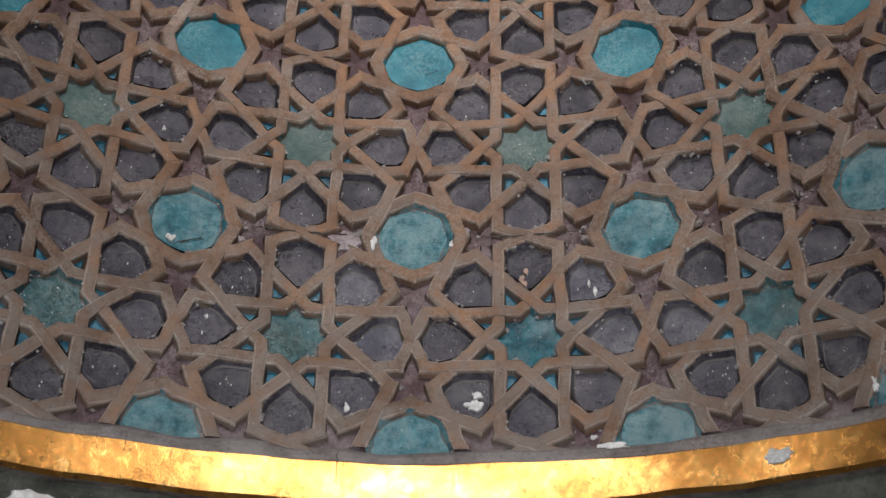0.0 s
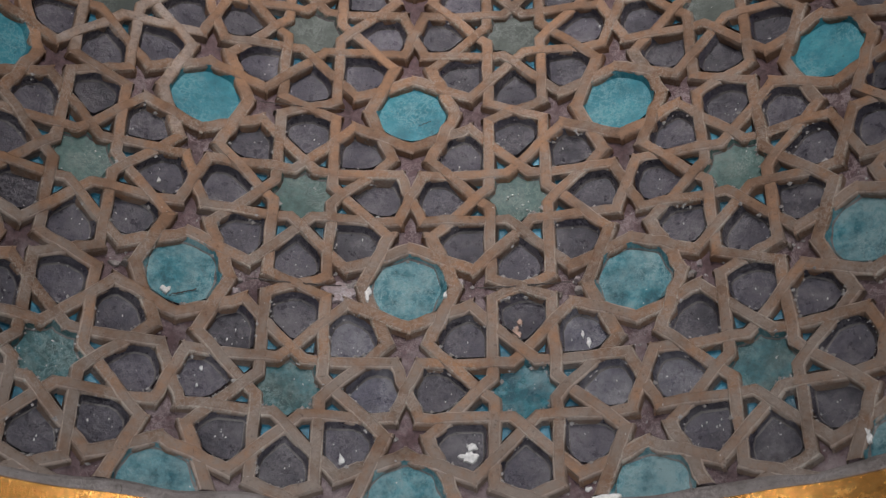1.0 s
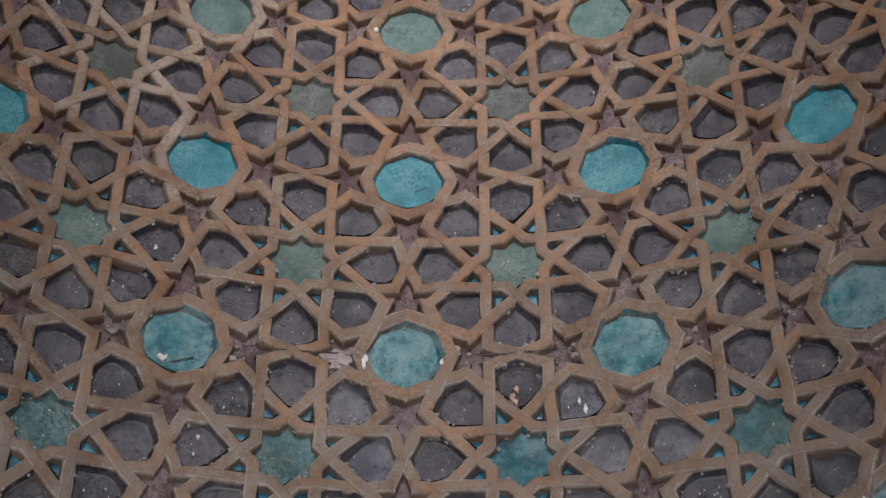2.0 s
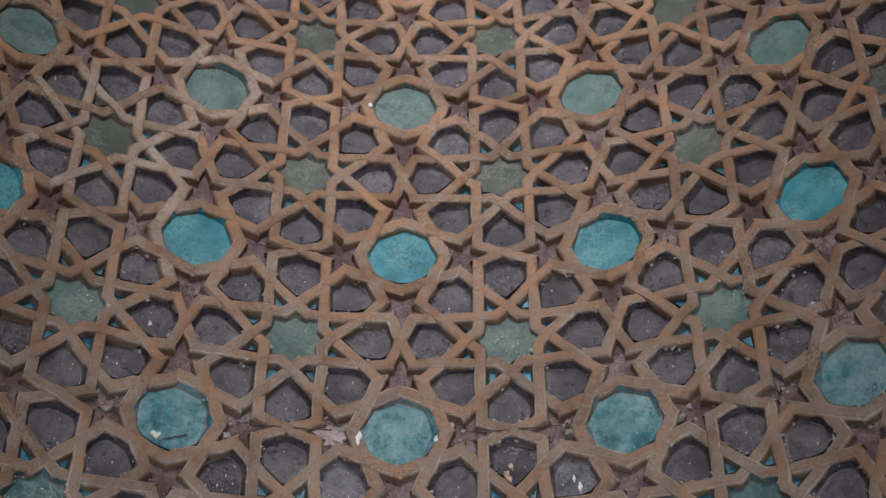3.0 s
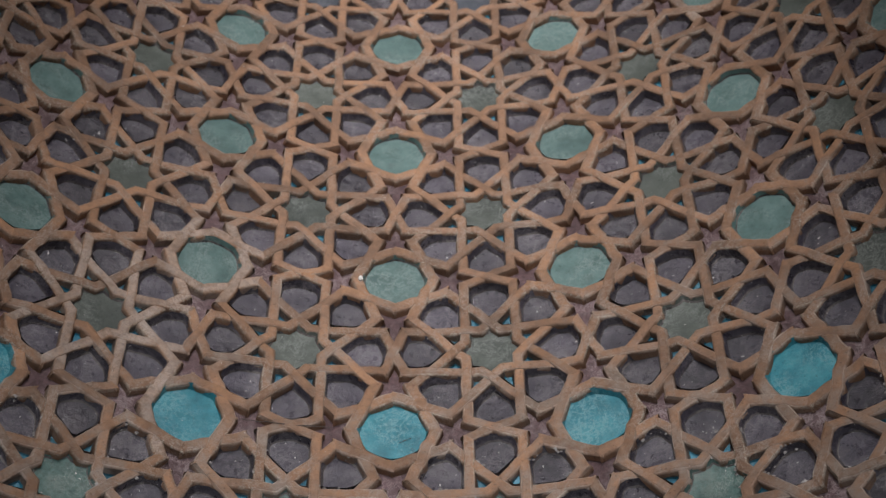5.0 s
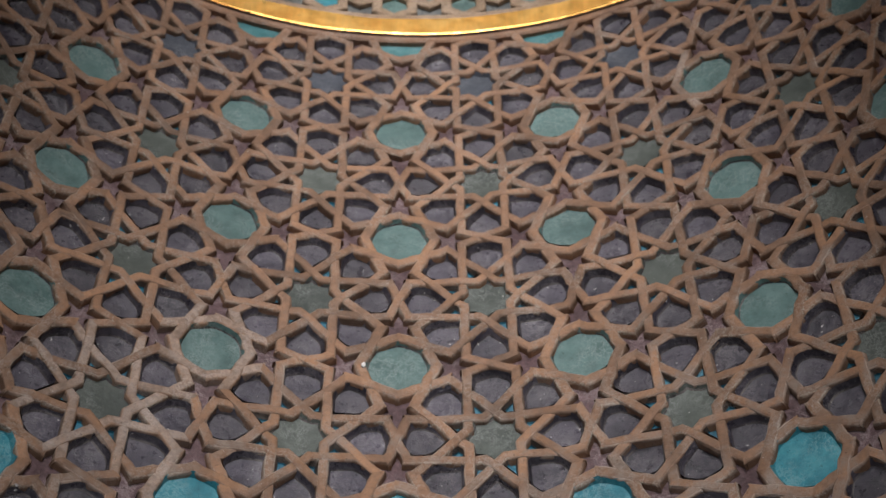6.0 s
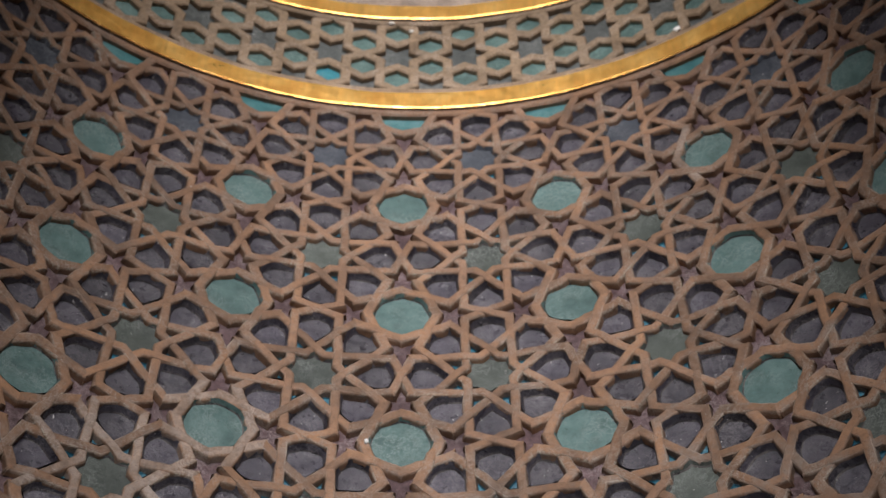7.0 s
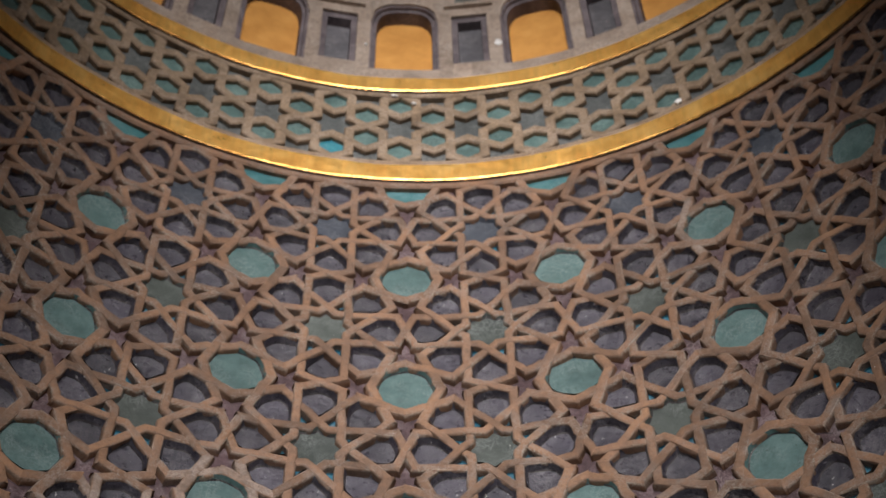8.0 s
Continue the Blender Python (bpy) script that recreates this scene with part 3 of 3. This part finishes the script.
part("border", bm, FR_STRAP, frieze)
bm = bmesh.new()
ring_band(bm, [(R + 0.01, FR_LO), (R - 0.034, FR_LO), (R - 0.034, FR_Z - 0.286), (R - 0.028, FR_Z - 0.276), (R + 0.01, FR_Z - 0.276)], n=240, wobble=0.003)
part("border", bm, FR_STRAP, frieze)

# ---------------------------------------------------------------- arcade
BAYS, BAY_PHI = 22, radians(3.1)
BAY = 2 * math.pi / BAYS
A_Z0, A_SILL, A_TOP = EYE + 6.042, EYE + 6.15, EYE + 7.25
FACE = 0.03
NW, NS, NT = radians(4.25), EYE + 6.62, EYE + 6.82       # opening: half width, spring, crown
PW, P0, P1 = radians(2.25), EYE + 6.2, EYE + 6.68       # sunk panel on a pier


def arch_z(a, w=NW, spring=NS, crown=NT):
    x = min(1.0, abs(a) / w)
    return spring + (crown - spring) * (1 - x ** 3) ** (1 / 2.2)


def sheet(bm, spans, h0, h1, a_off):
    """Wall pieces between two angles; spans: (a0, z0a, z1a, a1, z0b, z1b); h1 the face, h0 the back."""
    for a0, z0a, z1a, a1, z0b, z1b in spans:
        ring = [(a0, z0a), (a1, z0b), (a1, z1b), (a0, z1a)]
        f = [bm.verts.new(on_drum(a_off + a, z, h1)) for a, z in ring]
        g = [bm.verts.new(on_drum(a_off + a, z, h0)) for a, z in ring]
        bm.faces.new(f)
        for k in range(4):
            bm.faces.new((f[k], f[(k + 1) % 4], g[(k + 1) % 4], g[k]))


def frame_sweep(bm, path, steps_, a_off):
    """A stepped moulding inside a closed outline: steps_ of (share of inset in metres, height)."""
    rings = []
    n = len(path)
    flat = [Vector((a * R, z)) for a, z in path]
    for ins, h in steps_:
        rings.append([bm.verts.new(on_drum(a_off + q.x / R, q.y, h)) for q in inset(flat, ins)])
    for p, q in zip(rings, rings[1:]):
        for k in range(n):
            bm.faces.new((p[k], p[(k + 1) % n], q[(k + 1) % n], q[k]))
    return [Vector((q.x / R, q.y)) for q in inset(flat, steps_[-1][0])]


def plate(bm, path, h, a_off):
    c = sum(path, Vector((0, 0))) / len(path)
    mid = bm.verts.new(on_drum(a_off + c.x, c.y, h))
    ring = [bm.verts.new(on_drum(a_off + p.x, p.y, h)) for p in path]
    for k in range(len(ring)):
        bm.faces.new((ring[k], ring[(k + 1) % len(ring)], mid))


def gilt(nt, bsdf):
    base = ramp(nt, noise_tex(nt, 8, 6, 0.6), [(0.3, (0.6, 0.27, 0.06)), (0.6, (0.74, 0.36, 0.09)), (0.8, (0.8, 0.43, 0.13))])
    nt.links.new(base, bsdf.inputs["Base Color"])
    bsdf.inputs["Metallic"].default_value = 0.35
    bsdf.inputs["Roughness"].default_value = 0.55
    bump(nt, bsdf, noise_tex(nt, 20, 5, 0.6), 0.3, 0.004)


GOLD_FLAT = material("gold_panel", gilt)
arcade = tagged(new("wall_arcade"), "beige plaster arcade of gold-backed arched niches and sunk slate panels", "arcade", kind="structure")
for b in range(BAYS):
    off = BAY_PHI + b * BAY
    bm = bmesh.new()
    spans = []
    for k in range(16):
        a0, a1 = -NW + 2 * NW * k / 16, -NW + 2 * NW * (k + 1) / 16
        spans.append((a0, arch_z(a0), A_TOP, a1, arch_z(a1), A_TOP))
    for k in range(4):        # sill under the niche and the piers at its sides
        spans.append((-NW + 2 * NW * k / 4, A_Z0, A_SILL, -NW + 2 * NW * (k + 1) / 4, A_Z0, A_SILL))
    pc = BAY / 2
    for a0, a1, z0, z1 in ((NW, pc - PW, A_Z0, A_TOP), (pc - PW, pc, A_Z0, P0), (pc, pc + PW, A_Z0, P0), (pc - PW, pc, P1, A_TOP), (pc, pc + PW, P1, A_TOP), (pc + PW, BAY - NW, A_Z0, A_TOP)):
        spans.append((a0, z0, z1, a1, z0, z1))
    sheet(bm, spans, -0.012, FACE, off)
    part("pier", bm, BEIGE, arcade)
    arch = [(-NW, A_SILL - 0.045), (NW, A_SILL - 0.045), (NW, NS)] + [(a, arch_z(a)) for a in (NW * math.cos(radians(t)) for t in range(15, 180, 15))] + [(-NW, NS)]
    niche = part("niche_frame", bmesh.new(), UMBER, arcade)
    bm = bmesh.new()
    inner = frame_sweep(bm, arch, ((0.0, FACE - 0.012), (0.012, FACE - 0.012), (0.014, FACE - 0.03), (0.03, FACE - 0.034), (0.033, -0.075)), off)
    bm.to_mesh(niche.data)
    bm.free()
    bm = bmesh.new()
    plate(bm, inner, -0.072, off)
    part("gold_panel", bm, GOLD_FLAT, niche)
    rect = [(pc - PW, P0), (pc + PW, P0), (pc + PW, P1), (pc - PW, P1)]
    bm = bmesh.new()
    inner = frame_sweep(bm, rect, ((-0.003, FACE - 0.004), (0.002, FACE - 0.02), (0.03, FACE - 0.024), (0.032, FACE - 0.075)), off)
    panel = part("panel_frame", bm, UMBER, arcade)
    bm = bmesh.new()
    plate(bm, inner, FACE - 0.072, off)
    part("slate_panel", bm, PANEL, panel)
    bm = bmesh.new()
    sheet(bm, [(pc - PW * 1.4, P1 + 0.07, P1 + 0.1, pc + PW * 1.4, P1 + 0.07, P1 + 0.1)], 0.0, FACE + 0.02, off)
    part("ledge", bm, BEIGE, arcade)
    bm = bmesh.new()
    plate(bm, [Vector(p) for p in ((pc - PW * 0.75, P1 + 0.13), (pc + PW * 0.75, P1 + 0.13), (pc + PW * 0.75, P1 + 0.4), (pc - PW * 0.75, P1 + 0.4))], FACE + 0.004, off)
    part("mosaic_panel", bm, GREEN, arcade)

# ---------------------------------------------------------------- chips of plaster, losses and cracks
def chip(u, v, h, w, t, mat, label, seed, name="plaster_chip", thick=0.006):
    """An irregular flake w by t metres lying on the wall h metres proud of the tiles."""
    bm = bmesh.new()
    rings = []
    n = 19
    for f, up in ((1.0, -0.002), (0.92, thick * 0.8), (0.5, thick)):
        ring = []
        for k in range(n):
            a = 2 * math.pi * k / n
            rr = f * (0.72 + 0.5 * noise.noise((math.cos(a) * 1.4 + seed * 5.3, math.sin(a) * 1.4, seed * 1.7)) + 0.3 * noise.noise((math.cos(a) * 4 + seed, math.sin(a) * 4, seed * 2.9)))
            x, y = w / 2 * rr * math.cos(a), t / 2 * rr * math.sin(a)
            an = PHI0 + u * STEP + x / R
            ring.append(bm.verts.new(((R - h - up) * math.sin(an), (R - h - up) * math.cos(an), height(v) + y)))
        rings.append(ring)
    for p, q in zip(rings, rings[1:]):
        for k in range(n):
            bm.faces.new((p[k], p[(k + 1) % n], q[(k + 1) % n], q[k]))
    bm.faces.new(rings[-1])
    bm.faces.new(rings[0][::-1])
    bmesh.ops.recalc_face_normals(bm, faces=bm.faces)
    return tagged(part(name, bm, mat, None), label, "plaster flake", "flakes on the tilework")


FLECK = "small white fleck on a glazed tile, for plaster losses and glints"
chip(-1.06, -0.095, 0.015, 0.03, 0.035, WHITE, "white plaster flake stuck on a cracked turquoise octagon", 1)
chip(-0.183, -0.035, DEEP + 0.002, 0.022, 0.05, WHITE, "bright white knock on the brick ring of an octagon", 2)
chip(0.162, -0.035, DEEP + 0.001, 0.014, 0.03, WHITE, "bright white knock on the brick ring of an octagon", 3)
chip(0.468, -0.21, 0.003, 0.035, 0.045, PINK, "pinkish bare plaster loss on a dark petal tile", 4)
chip(0.485, -0.15, 0.003, 0.018, 0.022, PINK, "pinkish bare plaster loss on a dark petal tile", 5)
chip(0.263, -0.79, 0.003, 0.06, 0.038, WHITE, "large white plaster flake on a dark petal tile", 6)
chip(0.275, -0.745, 0.003, 0.035, 0.025, WHITE, "white plaster flake above a larger one", 7)
chip(-0.262, -0.81, 0.003, 0.022, 0.035, WHITE, FLECK, 8)
chip(0.78, -0.28, 0.003, 0.016, 0.04, WHITE, FLECK, 9)
chip(0.755, -0.235, 0.003, 0.012, 0.022, WHITE, FLECK, 10)
chip(-1.155, 0.485, 0.003, 0.013, 0.018, WHITE, FLECK, 11)
chip(-1.28, -0.1, 0.003, 0.016, 0.03, WHITE, FLECK, 12)
chip(-0.185, 1.985, DEEP + 0.002, 0.02, 0.026, WHITE, "bright white knock on the brick ring of an octagon", 13)
chip(-0.87, -0.44, 0.003, 0.012, 0.016, WHITE, FLECK, 14)
chip(-0.88, -0.52, 0.003, 0.008, 0.012, WHITE, FLECK, 15)
# bright sparkle at the middle of this star tile, made as white flecks
for k in range(9):
    chip(0.5 + 0.055 * math.sin(k * 2.4), 0.475 + 0.05 * math.cos(k * 3.7), 0.016, 0.004 + 0.003 * (k % 3), 0.003 + 0.003 * (k % 2), WHITE, "tiny white fleck on a green star tile", 60 + k, thick=0.002)
chip(1.462, -1.165, DEEP + 0.012, 0.095, 0.055, WHITE, "lump of pale plaster clinging to the gilded ring", 17, thick=0.02)
chip(0.83, -1.03, DEEP, 0.1, 0.025, WHITE, "pale plaster smear along the fillet", 18)
chip(-1.42, -1.36, 0.021, 0.13, 0.06, WHITE, "torn white scrap of plaster under the gilded ring", 19, thick=0.012)
chip(-0.305, -0.005, 0.012, 0.15, 0.08, BLUSH, "pale pink plaster patch in a star-shaped bed", 20)
chip(0.74, -0.96, 0.004, 0.02, 0.02, WHITE, FLECK, 21)
chip(1.86, -0.93, DEEP, 0.02, 0.05, WHITE, "flaking white plaster beside an octagon", 22)
chip(-0.108, 6.188, 0.034, 0.04, 0.025, WHITE, "white flake on the frieze border", 23)
chip(0.046, 6.087, 0.034, 0.03, 0.02, WHITE, "white flake on the frieze border", 24)
# bright dots on the piers, built as flat white discs
chip(0.748, 6.917, FACE + 0.001, 0.05, 0.075, WHITE, "round white spot on a beige pier", 25, thick=0.004)
chip(-0.35, 6.93, FACE + 0.002, 0.02, 0.03, WHITE, "round white spot on a beige pier", 26)
chip(2.018, 5.357, 0.036, 0.04, 0.05, WHITE, "white flake on a hexagon strap beside the gilded ring", 27)
chip(2.003, 5.063, DEEP + 0.004, 0.11, 0.035, BLUSH, "pale plaster crumbs on the border strap under the gilded ring", 28)
fl = random.Random(11)
for k in range(110):                # small losses and painted glints, most of them on the lower courses
    v = -1 + 2.2 * fl.random() ** 1.7
    u = -2.4 + 5.2 * fl.random()
    q = fl.randrange(8)
    ang = radians(45 * q)
    du, dv = 0.5 + 0.345 * math.cos(ang), 0.5 + 0.345 * math.sin(ang)
    chip(math.floor(u) + du + fl.uniform(-0.05, 0.05), math.floor(v) + dv + fl.uniform(-0.05, 0.05), 0.003, fl.uniform(0.002, 0.006), fl.uniform(0.002, 0.009), WHITE, FLECK, 30 + k, thick=0.003)

lumps = random.Random(23)
for k in range(26):                # crumbled bedding along the loosened course
    u = -1.75 + 3.5 * (k + lumps.random()) / 26
    if abs(u - round(u)) < 0.2:
        u = round(u) + (0.24 if u > round(u) else -0.24)
    chip(u, lumps.uniform(-0.06, 0.05), 0.01, lumps.uniform(0.015, 0.05), lumps.uniform(0.012, 0.03), (PLASTER, CUP, BLUSH, PLASTER)[k % 4],
         "crumbled lump of bedding plaster along the loosened course", 200 + k, "plaster_lump", lumps.uniform(0.008, 0.02))


CRUST = material("pale_crust", surface((0.2, 0.175, 0.16), (0.27, 0.245, 0.23), (0.36, 0.335, 0.32), (0.42, 0.4, 0.385), 0.5, 0.85, vary=0.3, settled=0.0))


def crust(seed):
    """Crumbs of pale dust and plaster caught round the cups of the two lowest courses, thickest at their lower lips."""
    rnd = random.Random(seed)
    verts, faces = [], []

    def crumb(x, y, v, h, r):
        base = len(verts)
        for ax in ((1, 0, 0), (0, 1, 0), (-1, 0, 0), (0, -1, 0), (0, 0, 1), (0, 0, -1)):
            k = r * rnd.uniform(0.5, 1.3)
            w = bend(x + ax[0] * k / ARC, y + ax[1] * k / DZ, h + ax[2] * k * 0.7)
            verts.append((w.x, w.y, w.z + height(v)))
        for a in range(4):
            b = (a + 1) % 4
            faces.extend(((base + a, base + b, base + 4), (base + b, base + a, base + 5)))

    for u in range(-3, 4):
        for v in (-1, 0):
            outlines = []
            for k in range(8):
                e, n = d2(radians(45 * k)), left(d2(radians(45 * k)))
                outlines.append([G + e * a + n * w for a, w in ((RX, 0), (RX + WX, -WX), (UQ, -WX), (0.5, 0), (UQ, WX), (RX + WX, WX))])
            outlines.append([G + d2(radians(22.5 * i)) * (RX if i % 2 == 0 else WX / math.cos(radians(22.5))) for i in range(16)])
            outlines.append([d2(radians(15 * i)) * 0.198 for i in range(24)])
            for pts in outlines:
                mid = sum(pts, Vector((0, 0))) / len(pts)
                heavy = rnd.uniform(0.2, 1.0) * (1.0 if v < 0 else 0.6)
                lip, foot = inset(pts, HW * 0.88), inset(pts, HW * 1.38)
                for k, p in enumerate(lip):
                    q = lip[(k + 1) % len(lip)]
                    for _ in range(int(1 + 120 * (q - p).length * heavy)):
                        along, down = rnd.random(), rnd.random()
                        c = p.lerp(q, along).lerp(foot[k].lerp(foot[(k + 1) % len(foot)], along), down)
                        if c.y > mid.y and rnd.random() < 0.5:
                            continue
                        if noise.noise((c.x * 9 + u * 3.1, c.y * 9 + v * 5.3, 2)) < -0.1:
                            continue
                        crumb(c.x + u, c.y, v, DEEP * 0.98 - 0.72 * DEEP * down, 0.0018 + 0.0065 * rnd.random() ** 2.5)
            for _ in range(26):        # scatter in the star-shaped beds
                a = radians(90 * rnd.randrange(4) + 90)
                c = d2(a) * rnd.uniform(0.2, 0.42) + left(d2(a)) * rnd.uniform(-0.1, 0.1)
                crumb(c.x + u, c.y, v, rnd.uniform(0.006, 0.012), rnd.uniform(0.002, 0.007))
    me = bpy.data.meshes.new("plaster_crumbs")
    me.from_pydata(verts, [], faces)
    me.materials.append(CRUST)
    tagged(new("plaster_crumbs", me), "pale crumbs of plaster and dust caught in the lowest courses of tilework", "plaster crumbs", kind="stuff")


crust(5)


def crack(points, h, width, seed):
    bm = bmesh.new()
    rows_ = []
    for k, (u, v) in enumerate(points):
        wob = 0.012 * noise.noise((k * 1.3, seed, 0))
        w = width * (0.5 + 0.8 * abs(noise.noise((k * 0.9, seed, 3)))) / DZ
        rows_.append([bm.verts.new(bend(u, v + wob + sgn * w, h) + Vector((0, 0, Z0))) for sgn in (-0.5, 0.5)])
    for p, q in zip(rows_, rows_[1:]):
        bm.faces.new((p[0], q[0], q[1], p[1]))
    return part("crack", bm, MORTAR, half(points[0][0]))


def line(u0, v0, u1, v1, n=14):
    return [(u0 + (u1 - u0) * k / n, v0 + (v1 - v0) * k / n) for k in range(n + 1)]


crack(line(-1.045, -0.12, -0.93, -0.07), 0.0185, 0.006, 1)
crack(line(0.03, 0.95, 0.09, 0.98), 0.0165, 0.004, 2)
crack(line(0.3, 0.0, 0.72, 0.0, 24), DEEP * 1.06, 0.007, 3)
crack(line(-0.72, 0.0, -0.3, 0.0, 24), DEEP * 1.06, 0.007, 4)
crack(line(-0.75, 1.0, -0.3, 1.0, 24), DEEP * 1.06, 0.005, 5)


def seam(u, z0, z1, h, width, seed):
    """A dark upright seam in the gilding."""
    bm = bmesh.new()
    rows_ = []
    for k in range(9):
        z = z0 + (z1 - z0) * k / 8
        x = 0.006 * noise.noise((k * 0.8, seed, 2))
        rows_.append([bm.verts.new(on_drum(PHI0 + u * STEP + (x + sgn * width * (0.6 + 0.6 * abs(noise.noise((k * 1.1, seed, 5))))) / R, z, h)) for sgn in (-0.5, 0.5)])
    for p, q in zip(rows_, rows_[1:]):
        bm.faces.new((p[0], q[0], q[1], p[1]))
    ob = part("seam", bm, MORTAR, None)
    ob.parent = bpy.data.objects["trim_1"]


for k, u in enumerate((-1.13, -0.29)):
    seam(u, EYE + 1.43, EYE + 1.51, 0.0585, 0.002, k)
